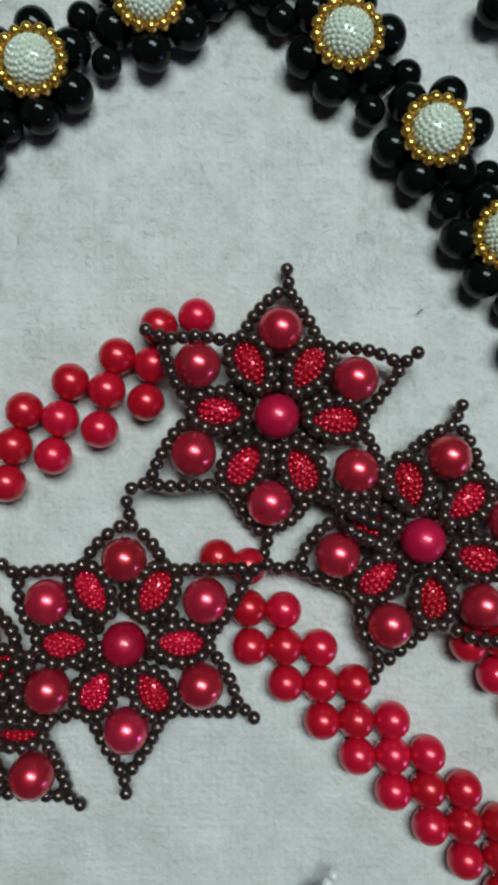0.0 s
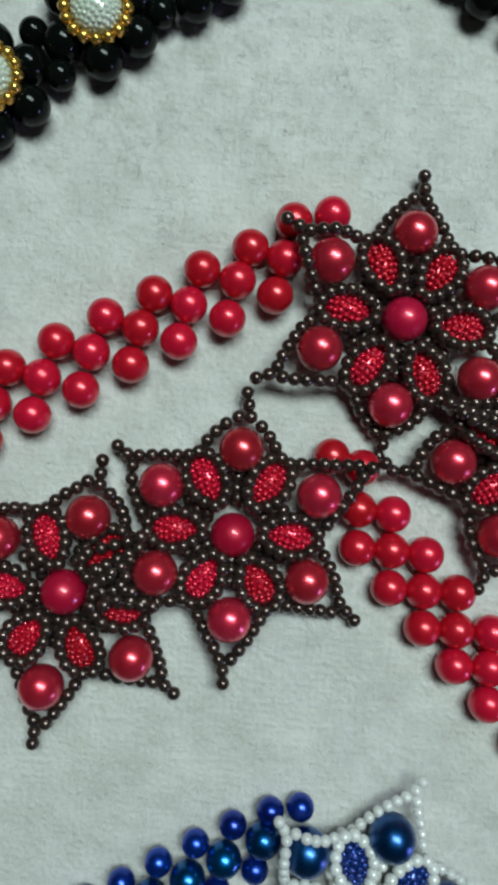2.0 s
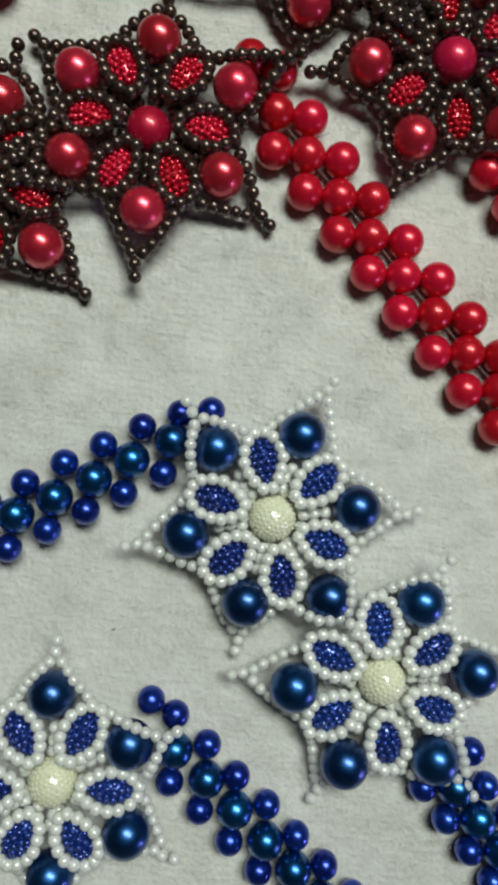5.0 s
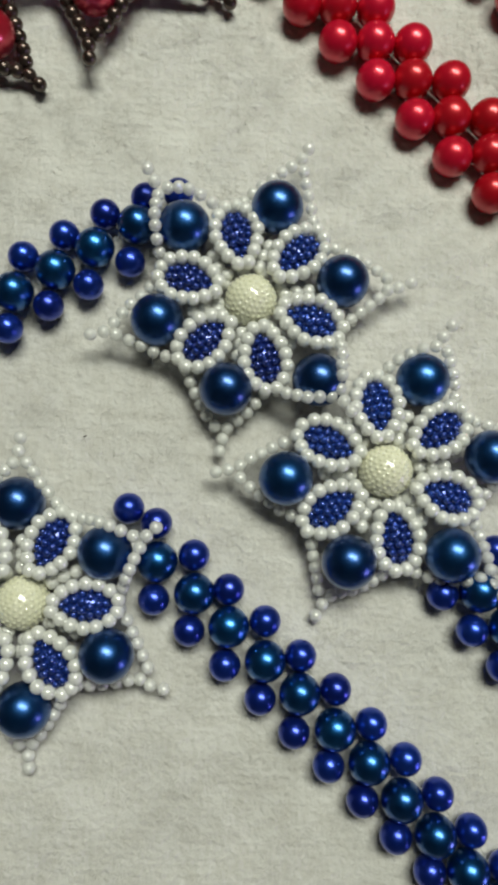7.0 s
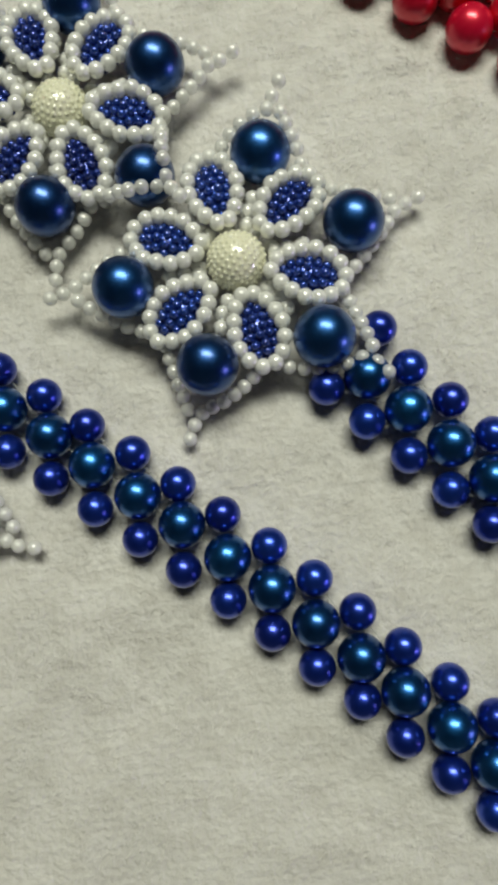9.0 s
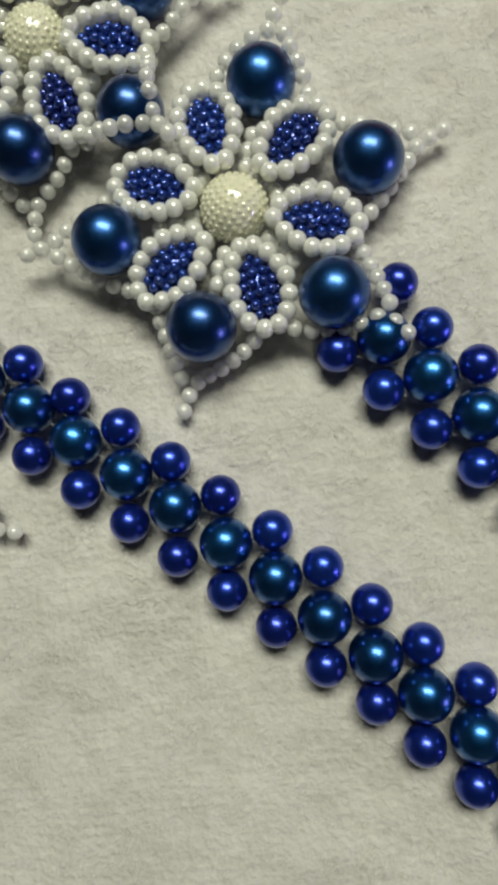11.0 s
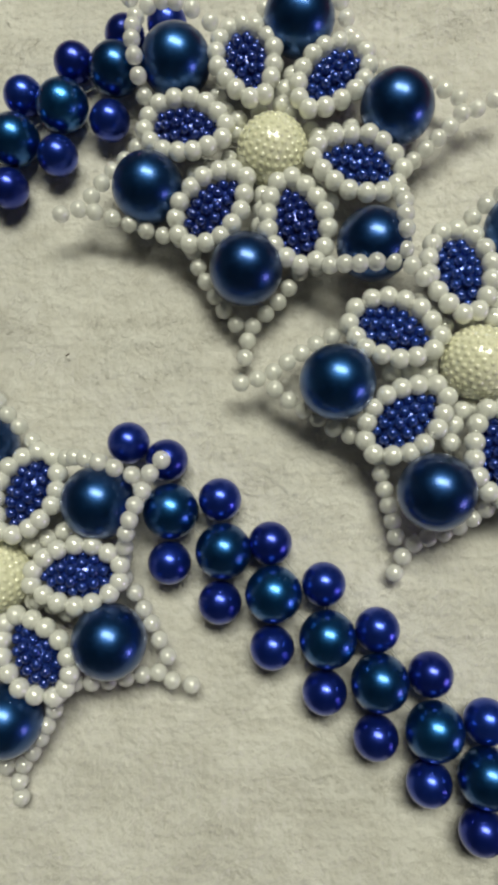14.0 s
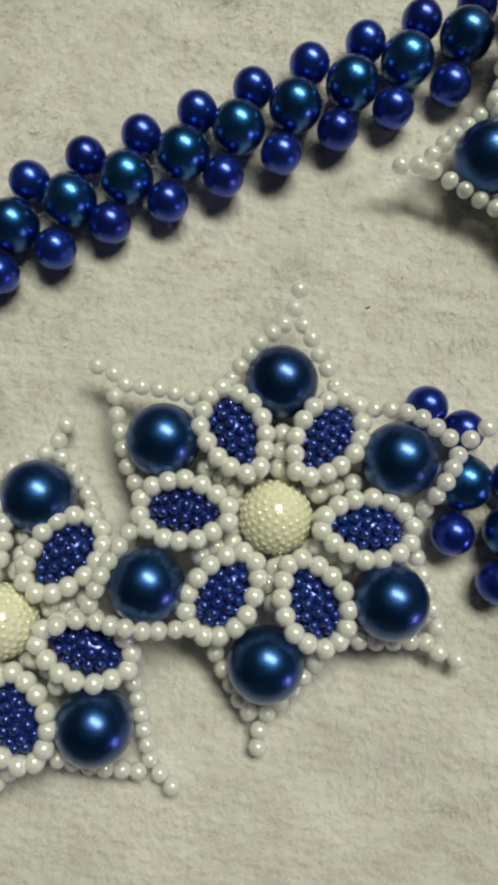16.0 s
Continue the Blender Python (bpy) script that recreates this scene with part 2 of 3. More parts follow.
def pile(count):
    """Short leaning fibres of the plush, drawn together into small tufts, in drifts that share a lean."""
    x, y = RNG.uniform(-0.112, 0.098, count), RNG.uniform(-0.286, 0.108, count)
    z = cloth_height(x, y) - 0.0001
    turn = 1.3 * smooth_noise(TABLES[3], x, y, 0.016) + 1.0 * smooth_noise(TABLES[4], x, y, 0.005) + RNG.normal(0, 0.55, count) - 1.7
    length = RNG.uniform(0.0010, 0.0022, count) * (1 + 0.35 * smooth_noise(TABLES[5], x, y, 0.009))
    rise = RNG.uniform(0.04, 0.20, count)
    w = RNG.uniform(0.00003, 0.00008, count)
    cell = 0.0019
    i, j = np.floor(x / cell).astype(int), np.floor(y / cell).astype(int)
    tx = (i + 0.15 + 0.7 * TABLES[0][i % 97, j % 101]) * cell
    ty = (j + 0.15 + 0.7 * TABLES[1][i % 97, j % 101]) * cell
    c, s = np.cos(turn), np.sin(turn)
    a = np.stack([x - s * w, y + c * w, z], -1)
    b = np.stack([x + s * w, y - c * w, z], -1)
    t = np.stack([x + c * length + 0.28 * (tx - x), y + s * length + 0.28 * (ty - y), z + length * rise], -1)
    verts = np.stack([a, b, t], 1).reshape(-1, 3)
    me = bpy.data.meshes.new("cloth_pile")
    me.vertices.add(len(verts))
    me.vertices.foreach_set("co", verts.ravel())
    me.loops.add(3 * count)
    me.loops.foreach_set("vertex_index", np.arange(3 * count))
    me.polygons.add(count)
    me.polygons.foreach_set("loop_start", np.arange(count) * 3)
    me.polygons.foreach_set("loop_total", np.full(count, 3))
    me.update(calc_edges=True)
    up = np.stack([c * -0.35, s * -0.35, np.ones(count)], -1)
    up /= np.linalg.norm(up, axis=1)[:, None]
    me.polygons.foreach_set("use_smooth", np.ones(count, bool))
    me.normals_split_custom_set_from_vertices(np.repeat(up, 3, axis=0).tolist())
    me.materials.append(PILE)
    return tagged(new("cloth_pile", me), "short fuzzy white fibres standing on the fleece cloth", "fleece pile", kind="stuff")


cloth()
pile(600000)


# ---- bead meshes, shared by all beads of a kind ----
def sphere_mesh(name, radius, mat, u=20, v=12, flat=1.0):
    bm = bmesh.new()
    bmesh.ops.create_uvsphere(bm, u_segments=u, v_segments=v, radius=radius)
    for p in bm.verts:
        p.co.z *= flat
    for f in bm.faces:
        f.smooth = True
    me = bpy.data.meshes.new(name)
    bm.to_mesh(me)
    bm.free()
    me.materials.append(mat)
    return me


def berry_mesh(name, mat, a, b, c, bump, pitch, blunt=0.0, core=0.9):
    """A bead covered in rows of tiny glass seeds: an ovoid core, and rings of seeds set pitch apart, each ring staggered.
    blunt widens the end that points along +x."""
    def shape(t, ang):
        w = math.sin(t) * (1 + blunt * math.cos(t))
        return Vector((a * math.cos(t), b * w * math.cos(ang), c * w * math.sin(ang)))
    bm = bmesh.new()
    bmesh.ops.create_uvsphere(bm, u_segments=24, v_segments=14, radius=1)
    for p in bm.verts:
        p.co = shape(math.acos(max(-1, min(1, p.co.x))), math.atan2(p.co.z, p.co.y)) * core
    steps = [math.pi * i / 240 for i in range(241)]
    run = [0.0]
    for p, q in zip(steps, steps[1:]):
        run.append(run[-1] + (shape(q, 0.6) - shape(p, 0.6)).length)
    rings = max(3, round(run[-1] / (pitch * 0.9)))
    k = 0
    for i in range(rings):
        want = run[-1] * (i + 0.4) / (rings - 0.2)
        while run[k + 1] < want:
            k += 1
        t = steps[k]
        round_about = math.pi * (b + c) * math.sin(t) * (1 + blunt * math.cos(t))
        n = max(1, round(round_about / pitch))
        for j in range(n):
            p = shape(t, 2 * math.pi * (j + 0.5 * (i % 2)) / n)
            bmesh.ops.create_icosphere(bm, subdivisions=2, radius=bump, matrix=Matrix.Translation(p))
    for f in bm.faces:
        f.smooth = True
    me = bpy.data.meshes.new(name)
    bm.to_mesh(me)
    bm.free()
    me.materials.append(mat)
    return me


SEED_RED, SEED_WHITE, SEED_EDGE = 1.58, 1.48, 1.30
M_RED_PEARL = sphere_mesh("red_pearl", 5.15 * MM, RED_PEARL, 32, 20)
M_CRIMSON = sphere_mesh("crimson_pearl", 5.15 * MM, CRIMSON, 32, 20)
M_RED_CHAIN = sphere_mesh("red_chain_pearl", 4.25 * MM, RED_CHAIN, 28, 18)
M_BROWN = sphere_mesh("brown_seed", SEED_RED * MM, BROWN_SEED, 14, 10)
M_NAVY = sphere_mesh("navy_pearl", 5.45 * MM, NAVY, 32, 20)
M_TEAL = sphere_mesh("teal_pearl", 4.15 * MM, TEAL_BLUE, 28, 18)
M_ROYAL = sphere_mesh("royal_pearl", 3.22 * MM, ROYAL, 24, 16)
M_WHITE = sphere_mesh("white_seed", SEED_WHITE * MM, WHITE_SEED, 16, 11)
M_WHITE_EDGE = sphere_mesh("small_white_seed", SEED_EDGE * MM, WHITE_EDGE, 16, 11)
M_GOLD = sphere_mesh("gold_seed", 1.45 * MM, GOLD, 16, 11)
M_BLACK = sphere_mesh("black_pearl", 4.45 * MM, BLACK, 28, 18)
M_BLACK_SMALL = sphere_mesh("small_black_pearl", 3.45 * MM, BLACK, 24, 16)
M_RED_BERRY = berry_mesh("red_oval", RED_BERRY, 4.6 * MM, 3.05 * MM, 2.6 * MM, 0.70 * MM, 1.45 * MM, 0.12)
M_BLUE_BERRY = berry_mesh("blue_oval", BLUE_BERRY, 4.9 * MM, 2.85 * MM, 2.7 * MM, 0.82 * MM, 1.72 * MM, 0.16)
M_CREAM_BALL = berry_mesh("cream_ball", CREAM_BERRY, 4.9 * MM, 4.9 * MM, 4.9 * MM, 0.60 * MM, 1.12 * MM, 0.0, 1.09)
M_CLEAR_DOME = berry_mesh("clear_dome", CLEAR_BERRY, 5.1 * MM, 5.1 * MM, 3.6 * MM, 0.62 * MM, 1.22 * MM, 0.0, 1.06)


def tube(name, paths, parent, radius=0.11):
    """Nylon thread: thin four-sided tubes along the given polylines (millimetres), one mesh."""
    verts, faces = [], []
    for path in paths:
        for p, q in zip(path, path[1:]):
            p, q = Vector(p) * MM, Vector(q) * MM
            d = q - p
            if d.length < 1e-6:
                continue
            s = d.cross(Vector((0.3, 0.2, 1))).normalized() * radius * MM
            t = d.cross(s).normalized() * radius * MM
            k = len(verts)
            verts += [p + s, p + t, p - s, p - t, q + s, q + t, q - s, q - t]
            faces += [(k + i, k + (i + 1) % 4, k + 4 + (i + 1) % 4, k + 4 + i) for i in range(4)]
    me = bpy.data.meshes.new(name)
    me.from_pydata([tuple(v) for v in verts], [], faces)
    me.materials.append(THREAD)
    ob = new(name, me)
    ob.parent = parent
    return ob


def bead(name, me, parent, x, y, z, turn=0.0, label="", tilt=0.0):
    ob = new(name, me)
    ob.matrix_basis = pose(x * MM, y * MM, z * MM, 0, tilt, turn)
    ob.parent = parent
    if label:
        tagged(ob, label)
    return ob


def polar(c, r, a):
    return c[0] + r * math.cos(radians(a)), c[1] + r * math.sin(radians(a))


def row_of(p, q, step, bulge=(0, 0), ends=(True, True), lift=0.0):
    """Bead places about step apart from p to q (x, y, z), bowed by bulge in the middle."""
    d = math.dist(p, q) + 0.7 * math.hypot(*bulge)
    n = max(1, math.ceil(d / step - 0.2))
    out = []
    for i in range(n + 1):
        if (i == 0 and not ends[0]) or (i == n and not ends[1]):
            continue
        k = i / n
        h = 4 * k * (1 - k)
        out.append((p[0] + (q[0] - p[0]) * k + bulge[0] * h, p[1] + (q[1] - p[1]) * k + bulge[1] * h, p[2] + (q[2] - p[2]) * k + lift * h))
    return out


def leaf_ring(n, half, wide):
    """n places evenly spaced round a leaf-shaped loop, as (along, side)."""
    loop = []
    for i in range(361):
        t = radians(i)
        loop.append((half * math.cos(t), wide * math.sin(t) * abs(math.sin(t)) ** 0.38 * (1 + 0.13 * math.cos(t))))
    run = [0.0]
    for p, q in zip(loop, loop[1:]):
        run.append(run[-1] + math.dist(p, q))
    out, j = [], 0
    for i in range(n):
        want = run[-1] * (i + 0.5) / n
        while run[j + 1] < want:
            j += 1
        out.append(loop[j])
    return out


JIT = random.Random(11)
BLUE = dict(seed=M_WHITE, edge=M_WHITE_EDGE, step=2.65, pearl=M_NAVY, oval=M_BLUE_BERRY, centre=M_CREAM_BALL, ring=14, wide=4.3, ring_z=7.0, sunk=1.3, inner_z=4.4, hug=5.9,
            labels=("cream ball crusted with tiny glass seeds", "large navy blue pearl", "oval bead crusted with royal blue seeds"))
RED = dict(seed=M_BROWN, edge=M_BROWN, step=2.95, pearl=M_RED_PEARL, oval=M_RED_BERRY, centre=M_CRIMSON, ring=14, wide=4.3, ring_z=5.8, sunk=0.0, inner_z=3.0, hug=6.4,
           labels=("glossy crimson centre pearl", "large rose-red pearl", "oval bead crusted with red glass seeds"))


def flower(owner, c, petals, kit, heart=(0, 0, 5.2), veil=()):
    """A six-pointed star. petals: angle, pearl radius, tip angle, tip radius, tip height, pearl height; zeros mark the
    petal that belongs to the twin flower. heart: how the centre bead sits; veil: rows of seeds that cross over an oval."""
    spots, edge = [], []          # seed places: round the ovals, and along the star's outline
    petals = sorted(petals, key=lambda p: p[0])
    n = len(petals)
    mids = []
    for i, p in enumerate(petals):
        q = petals[(i + 1) % n]
        gap = (q[0] - p[0]) % 360
        mids.append(p[0] + gap / 2)
    web = tube("flower", [[(*polar(c, 3, m), 3), (*polar(c, 19, m), 3.5)] for m in mids], owner)
    tagged(web, "six-pointed star of beads sewn with clear thread")
    bead("center_bead", kit["centre"], web, c[0] + heart[0], c[1] + heart[1], heart[2], JIT.uniform(0, 360), kit["labels"][0], JIT.uniform(-25, 25))
    rj = 19.6
    for i in range(9):
        spots.append((*polar(c, 6.7, mids[0] + 40 * i), kit["inner_z"] - 0.8))
    for i, m in enumerate(mids):
        # oval bead in its ring of seeds
        m += JIT.uniform(-1.5, 1.5)
        ox, oy = polar(c, 13.2 + JIT.uniform(-0.3, 0.3), m)
        bead("oval_bead", kit["oval"], web, ox, oy, kit["ring_z"] - 1.6, m, kit["labels"][2], 6)
        k = kit["ring"]
        ux, uy = math.cos(radians(m)), math.sin(radians(m))
        for along, side in leaf_ring(k, 6.8, kit["wide"]):
            z = kit["ring_z"] + 0.6 * (side / kit["wide"]) ** 2 - 0.10 * along + JIT.uniform(-0.15, 0.15)
            along += JIT.uniform(-0.15, 0.15)
            spots.append((ox + ux * along - uy * side, oy + uy * along + ux * side, z))
    for i, p in enumerate(petals):
        angle, pr, ta, trad, tz, pz = p
        tz -= kit["sunk"] if tz < 4.5 else 0.0
        before, after = mids[i - 1], mids[i]
        j0 = (*polar(c, rj, before + 4), 4.2)
        j1 = (*polar(c, rj, after - 4), 4.2)
        if pr:
            bead("pearl", kit["pearl"], web, *polar(c, pr, angle), pz, JIT.uniform(0, 360), kit["labels"][1], JIT.uniform(0, 90))
        # seeds under the pearl's inner side
        for r in (7.2, 9.6, 12.2):
            x, y = polar(c, r, angle + JIT.uniform(-3, 3))
            spots.append((x, y, kit["inner_z"]))
        if trad:
            tip = (*polar(c, trad, ta), tz)
            bx, by = polar(c, trad - 1.85 * kit["step"], ta + JIT.uniform(-1.5, 1.5))
            for j, way in ((j0, -1), (j1, 1)):
                side = way * 0.48 * kit["step"]
                base = (bx - math.sin(radians(ta)) * side, by + math.cos(radians(ta)) * side, 0.8 * tz + 0.2 * 4.2)
                mx, my = (j[0] + base[0]) / 2 - polar(c, 20, angle)[0], (j[1] + base[1]) / 2 - polar(c, 20, angle)[1]
                ln = math.hypot(mx, my)
                b = max(0.2, kit["hug"] - ln)
                edge += row_of(j, base, kit["step"], (mx / ln * b, my / ln * b), (True, True), 3.6 if tz > 10 else 1.0 if tz > 7 else 0.0)
            x, y = polar(c, trad - 0.97 * kit["step"], ta + JIT.uniform(-1.5, 1.5))
            edge.append((x, y, 0.88 * tz + 0.12 * 4.2))
            edge.append(tip)
    for p, q in veil:
        spots += row_of(p, q, kit["step"])
    r = SEED_WHITE if kit is BLUE else SEED_RED
    for places, me in ((spots, kit["seed"]), (edge, kit["edge"])):
        for x, y, z in places:
            bead("seed_bead", me, web, x + JIT.uniform(-0.12, 0.12), y + JIT.uniform(-0.12, 0.12), max(z, r - 0.8))
    return web


def chain(owner, starts, step, curve, count, meshes, heights, heads=(), label="", mid_head=None):
    """Three rows of pearls woven side by side. starts: the first place of each row; step: one for all rows
    or one for each; curve: how the step drifts from place to
    place; heads: pearls of the first row's kind where the chain is sewn to the flower."""
    steps = step if isinstance(step[0], tuple) else (step,) * 3
    rows = [[(sx + dx * i + curve[0] * i * i, sy + dy * i + curve[1] * i * i) for i in range(count)] for (sx, sy), (dx, dy) in zip(starts, steps)]
    mid = rows[1]
    paths = [[(x, y, 3.4) for x, y in mid]]
    for p, q, r in zip(*rows):
        paths.append([(*p, heights[0]), (*q, 3.6), (*r, heights[2])])
    for p, q, r, n in zip(rows[0], mid[1:], rows[2], rows[0][1:]):
        paths.append([(*p, 2.2), ((p[0] + n[0]) / 2 * 0.6 + q[0] * 0.4, (p[1] + n[1]) / 2 * 0.6 + q[1] * 0.4, 2.6), (*n, 2.2)])
    web = tube("chain", paths, owner, 0.075)
    tagged(web, label)
    for row, me, z in zip(rows, meshes, heights):
        for x, y in row:
            bead("pearl", me, web, x + JIT.uniform(-0.2, 0.2), y + JIT.uniform(-0.2, 0.2), z + JIT.uniform(-0.1, 0.2), JIT.uniform(0, 360), "", JIT.uniform(0, 90))
    for x, y in heads:
        bead("pearl", meshes[0], web, x, y, heights[0], JIT.uniform(0, 360))
    if mid_head:
        bead("pearl", meshes[1], web, *mid_head, heights[1], JIT.uniform(0, 360))
    return web


def bracelet(label, group):
    return tagged(new("bracelet"), label, "bracelet", group)


# ---- the red bracelets ----
RED_CHAIN_KIT = ((M_RED_CHAIN,) * 3, (3.8, 3.8, 3.8))
CHAIN_RED = "three rows of glossy red pearls woven together"
A, B = (7.5, 1.6), (40.6, -26.5)
PA = [(87.8, 19.5, 85.9, 33.5, 2.7, 5.2), (25.5, 19.4, 24.3, 34.2, 7.5, 6.2), (-34.5, 21.5, -35.0, 33.0, 8.5, 6.4), (-94.7, 19.6, -95.0, 31.5, 2.5, 5.2), (-156.2, 20.4, -153.8, 36.1, 7.2, 6.1), (147.1, 21.0, 146.5, 34.0, 11.2, 7.0)]
PB = [(73.2, 19.8, 73.0, 32.2, 3.0, 5.2), (13.0, 20.0, 13.0, 33.0, 4.0, 5.4), (-47.9, 19.6, -48.0, 33.0, 10.5, 6.8), (-111.5, 20.5, -109.0, 33.5, 4.5, 5.5), (-170.9, 19.6, -169.0, 33.2, 4.5, 5.5), (133.0, 0.0, 0.0, 0.0, 4.0, 5.2)]
one = bracelet("bracelet of joined star flowers in red pearls and brown seed beads", "beaded bracelets")
flower(one, A, PA, RED)
flower(one, B, PB, RED, (0, 0, 5.2), (((18.4, -16.5, 8.2), (34.3, -20.7, 6.8)), ((21.8, -18.7, 8.2), (33.5, -24.2, 6.8)), ((23.7, -23.6, 8.2), (32.2, -28.3, 6.8))))
chain(one, ((-28.5, 15.3), (-20.3, 13.5), (-22.0, 4.9)), (-10.45, -5.92), (-0.027, -0.076), 11, *RED_CHAIN_KIT,
      ((-10.5, 24.1), (-19.1, 22.0)), CHAIN_RED)
chain(one, ((51.7, -50.3), (59.8, -49.9), (67.9, -49.5)), (6.3, -7.4), (0, 0), 10, *RED_CHAIN_KIT, ((53.8, -42.4), (61.6, -42.0)), CHAIN_RED)

C, D = (-27.1, -49.1), (-64.5, -66.1)
PC = [(89.3, 18.5, 89.0, 31.4, 4.0, 5.4), (27.1, 20.8, 29.0, 37.0, 8.5, 6.4), (-30.7, 20.2, -32.8, 35.2, 2.0, 5.2), (-88.6, 20.3, -89.7, 35.1, 4.7, 5.6), (-147.4, 20.1, -146.0, 33.0, 8.5, 6.4), (152.5, 19.3, 149.0, 32.9, 3.0, 5.2)]
PD = [(75.8, 18.0, 78.0, 31.1, 5.0, 5.6), (16.0, 0.0, 0.0, 0.0, 4.0, 5.2), (-40.3, 21.5, -40.6, 34.9, 1.5, 5.2), (-98.9, 22.3, -98.0, 36.5, 3.0, 5.2), (-152.3, 21.9, -150.0, 34.4, 9.5, 6.6), (145.2, 19.3, 148.0, 33.3, 3.0, 5.2)]
two = bracelet("red and brown star-flower bracelet whose chain passes a blue bracelet", "beaded bracelets")
flower(two, C, PC, RED, (-0.2, -1.3, 3.6))
flower(two, D, PD, RED, (0, 0, 5.2),
       (((-47.6, -51.8, 8.0), (-59.1, -56.3, 7.4)), ((-47.7, -54.3, 8.0), (-57.2, -60.0, 7.4)), ((-49.6, -57.0, 8.0), (-57.2, -63.6, 7.4)), ((-48.7, -64.1, 8.0), (-56.3, -60.1, 7.4)), ((-43.7, -67.0, 8.0), (-54.2, -66.8, 7.4))))
chain(two, ((1.5, -51.1), (1.1, -42.5), (9.2, -42.6)), (8.27, -8.80), (0.018, 0.071), 12, RED_CHAIN_KIT[0], (2.7, 2.7, 2.7), ((-6.0, -30.6), (1.2, -32.6)), CHAIN_RED)
chain(two, ((-91.8, -71.0), (-94.3, -79.0), (-96.5, -91.6)), (-10.4, -6.2), (0, 0), 6, *RED_CHAIN_KIT, ((-86.1, -85.4),), CHAIN_RED)

# ---- the blue bracelets ----
BLUE_CHAIN_KIT = ((M_ROYAL, M_TEAL, M_ROYAL), (2.9, 3.9, 2.9))
CHAIN_BLUE = "three rows of royal and teal blue pearls woven together"
E, F = (9.8, -135.4), (38.5, -169.7)
PE = [(76.4, 19.9, 71.5, 34.3, 5.9, 6.3), (12.8, 19.2, 8.5, 33.4, 5.2, 6.3), (-48.7, 21.9, -48.0, 31.0, 10.5, 6.4), (-102.7, 19.6, -99.4, 32.0, 3.5, 6.4), (-164.3, 19.8, -164.3, 33.4, 6.8, 5.7), (134.9, 20.4, 132.2, 32.3, 11.5, 6.0)]
PF = [(70.0, 19.9, 68.1, 31.7, 9.5, 6.5), (10.0, 21.7, 12.9, 34.6, 4.0, 5.8), (-50.4, 21.0, -45.5, 33.2, 6.6, 7.0), (-111.5, 19.7, -113.2, 32.4, 2.7, 7.8), (-173.2, 20.4, -177.4, 34.3, 5.3, 7.7), (127.5, 0.0, 0.0, 0.0, 4.0, 5.2)]
three = bracelet("bracelet of joined star flowers in navy pearls and white seed beads", "beaded bracelets")
flower(three, E, PE, BLUE, (0, 0, 4.3))
flower(three, F, PF, BLUE)
chain(three, ((-21.8, -117.8), (-14.8, -120.3), (-15.9, -128.0)), (-8.36, -5.04), (0.033, -0.005), 12, *BLUE_CHAIN_KIT, ((-13.4, -113.8), (-6.5, -112.4)), CHAIN_BLUE)
chain(three, ((66.0, -192.5), (64.6, -200.1), (51.3, -194.0)), (6.1, -6.87), (0, 0), 11, *BLUE_CHAIN_KIT, ((61.8, -184.9),), CHAIN_BLUE, (58.5, -193.2))

G, H = (-33.2, -199.0), (-69.6, -219.5)
PG = [(95.9, 19.8, 92.5, 32.7, 8.3, 4.9), (33.5, 19.5, 31.5, 31.4, 11.1, 6.6), (-27.6, 19.9, -29.4, 33.0, 3.8, 6.1), (-85.3, 20.7, -86.0, 33.3, 1.9, 4.6), (-143.7, 20.5, -145.0, 33.0, 10.5, 6.6), (154.3, 19.7, 148.6, 34.1, 5.8, 5.4)]
PH = [(83.6, 18.3, 83.7, 29.6, 3.5, 5.2), (22.7, 0.0, 0.0, 0.0, 4.0, 5.2), (-37.3, 19.8, -35.9, 33.8, 1.9, 5.3), (-97.0, 20.0, -97.0, 33.0, 2.0, 5.2), (-157.0, 20.0, -157.0, 33.0, 5.0, 5.6), (143.0, 20.0, 143.0, 33.0, 4.0, 5.2)]
four = bracelet("navy and white star-flower bracelet with a long straight blue chain", "beaded bracelets")
flower(four, G, PG, BLUE, (0, 0, 4.0))
flower(four, H, PH, BLUE)
chain(four, ((-7.5, -182.1), (-6.8, -189.7), (-7.2, -197.3)), ((7.85, -6.26), (7.67, -6.20), (7.60, -6.19)), (-0.065, -0.018), 13, *BLUE_CHAIN_KIT, ((-13.3, -179.4),), CHAIN_BLUE)


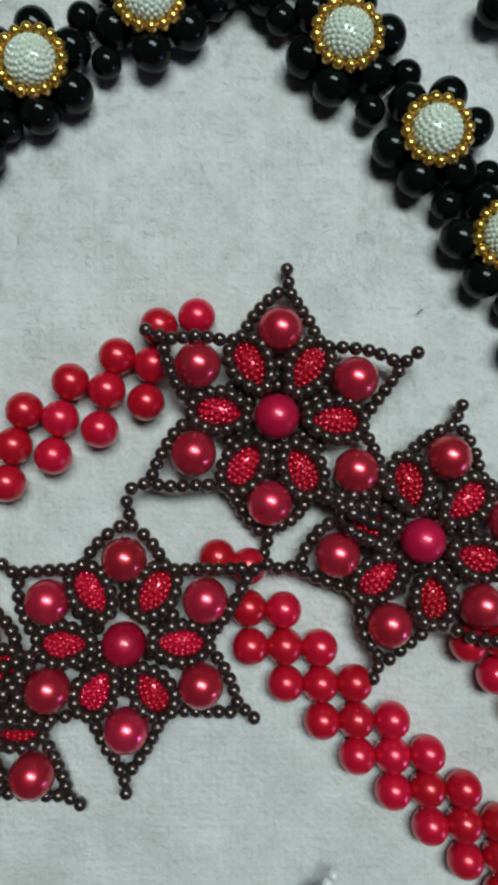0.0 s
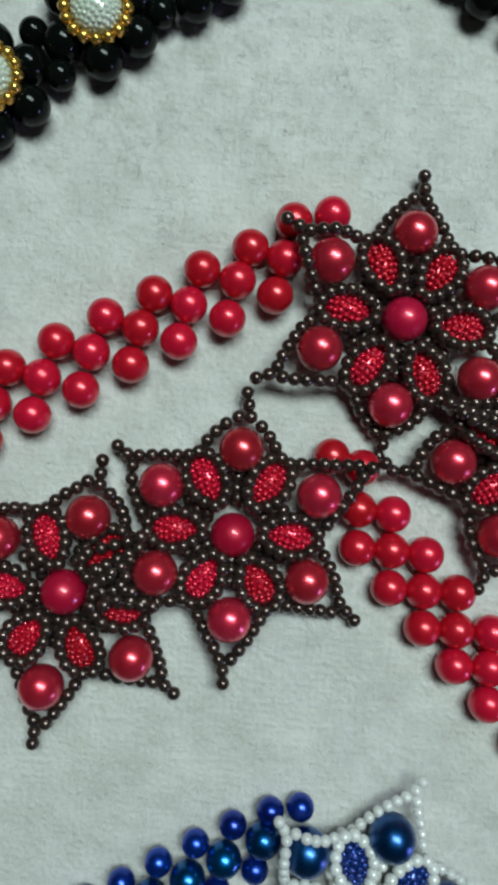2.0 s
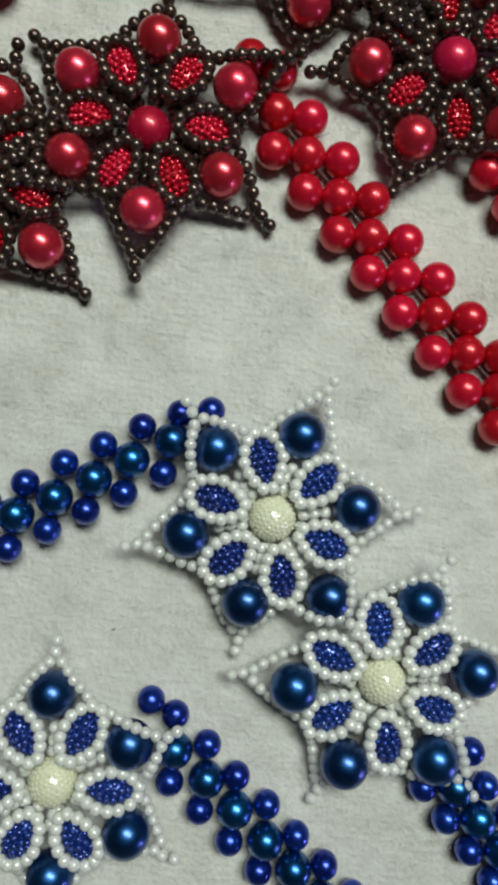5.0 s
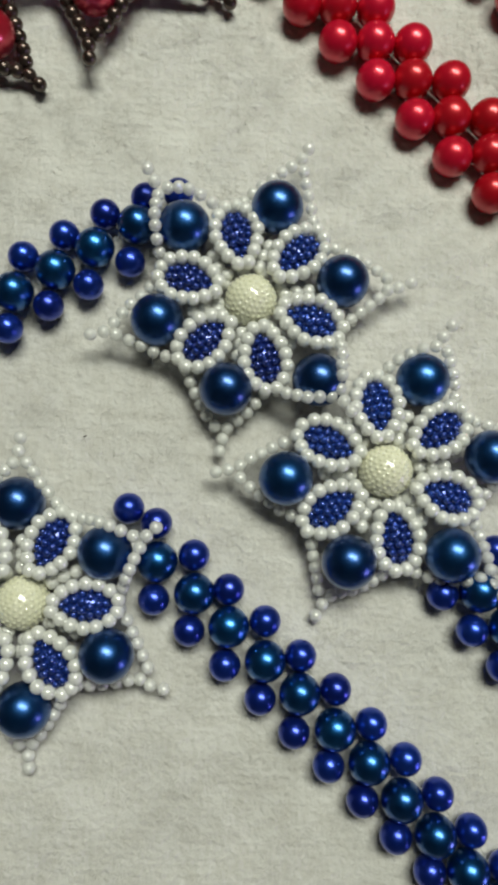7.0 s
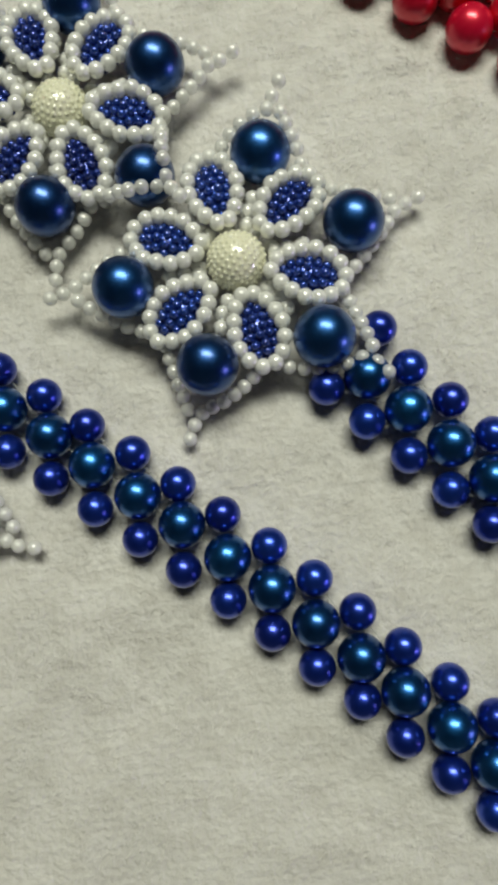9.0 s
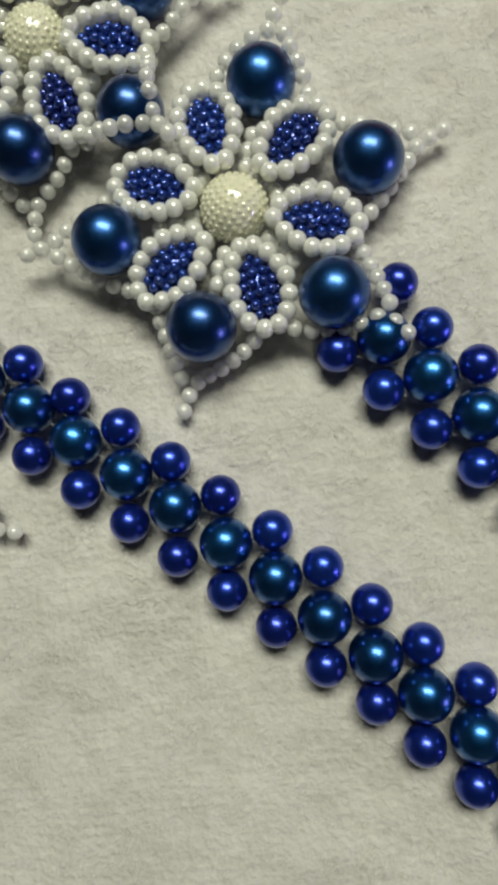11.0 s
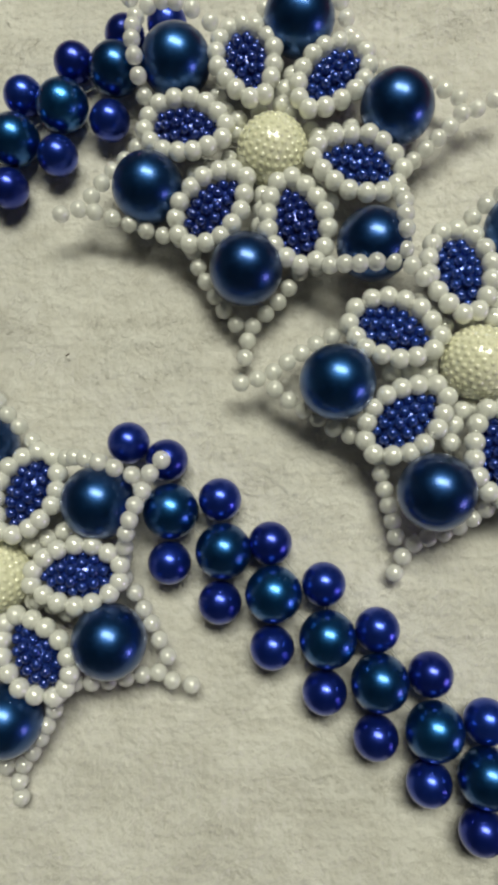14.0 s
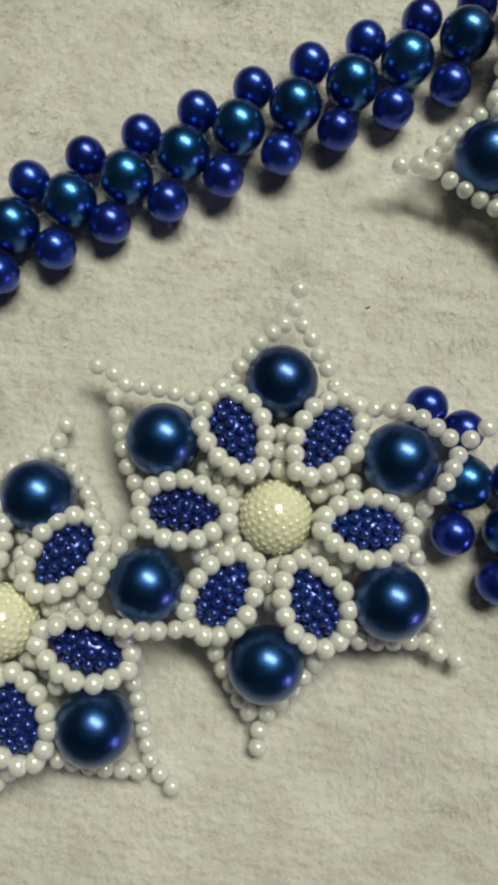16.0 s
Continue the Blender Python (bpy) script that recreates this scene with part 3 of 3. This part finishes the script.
# ---- the black necklace: gold-ringed rosettes on black pearls ----
def rosette(owner, c, toward):
    web = tube("rosette", [[(*polar(c, 3, a), 3), (*polar(c, 10, a), 4)] for a in range(0, 360, 60)], owner)
    tagged(web, "round rosette of black pearls under a gold-ringed white dome")
    for i in range(6):
        bead("pearl", M_BLACK, web, *polar(c, 9.6 + JIT.uniform(-0.4, 0.4), toward + 60 * i + JIT.uniform(-4, 4)), 4.1, JIT.uniform(0, 360))
    for i in range(5):
        bead("pearl", M_BLACK_SMALL, web, *polar(c, 4.6, toward + 36 + 72 * i), 3.4)
    lean = JIT.uniform(-0.5, 0.5)
    for i in range(16):
        x, y = polar(c, 6.9, 22.5 * i + 5)
        bead("gold_bead", M_GOLD, web, x, y, 8.4 + lean * math.cos(i * math.pi / 8))
    bead("dome", M_CLEAR_DOME, web, *c, 8.2, JIT.uniform(0, 360), "white dome crusted with clear glass seeds")


black = tagged(new("necklace"), "arched necklace of shiny black pearls with gold-ringed white rosettes", "necklace")
STOPS = [(-112, 30), (-89.2, 46.4), (-66.4, 63.4), (-46.1, 78.6), (-20.5, 92.7), (2.0, 104.5), (22.7, 84.6), (42.4, 64.1), (58.4, 41.4), (72, 18)]
for i, p in enumerate(STOPS):
    q = STOPS[min(i + 1, len(STOPS) - 1)]
    o = STOPS[max(i - 1, 0)]
    rosette(black, p, math.degrees(math.atan2(q[1] - o[1], q[0] - o[0])))
for p, q in zip(STOPS, STOPS[1:]):
    mx, my = (p[0] + q[0]) / 2, (p[1] + q[1]) / 2
    dx, dy = q[0] - p[0], q[1] - p[1]
    ln = math.hypot(dx, dy)
    link = tube("link", [[(*p, 4), (mx, my, 3.5), (*q, 4)], [(mx - dy / ln * 6, my + dx / ln * 6, 3.3), (mx + dy / ln * 6, my - dx / ln * 6, 3.3)]], black, 0.13)
    for s in (-5.6, 5.6):
        bead("pearl", M_BLACK_SMALL, link, mx - dy / ln * s, my + dx / ln * s, 3.3)

strand = tagged(new("necklace"), "end of another strand of shiny black pearls on the fleece", "necklace")
web = tube("strand", [[(56, 92.5, 4), (63, 87, 4), (70, 82, 4)]], strand, 0.13)
for x, y in ((56.6, 93.0), (63.6, 87.5), (60.5, 100.0), (68.0, 94.5), (71.5, 84.0)):
    bead("pearl", M_BLACK, web, x, y, 4.1)


# ---- a stray hair and a speck of lint ----
def speck(name, pts, label):
    ob = tube(name, [pts], None, 0.13)
    ob.data.materials.clear()
    ob.data.materials.append(BROWN_SEED)
    return tagged(ob, label, "lint")


speck("hair", [(40.2, 25.5, 0.5), (40.8, 26.1, 0.7), (41.5, 26.4, 0.5)], "short dark hair lying on the fleece")
speck("lint", [(-24.0, -165.0, 0.5), (-23.4, -164.7, 0.6)], "tiny dark speck of lint on the fleece")
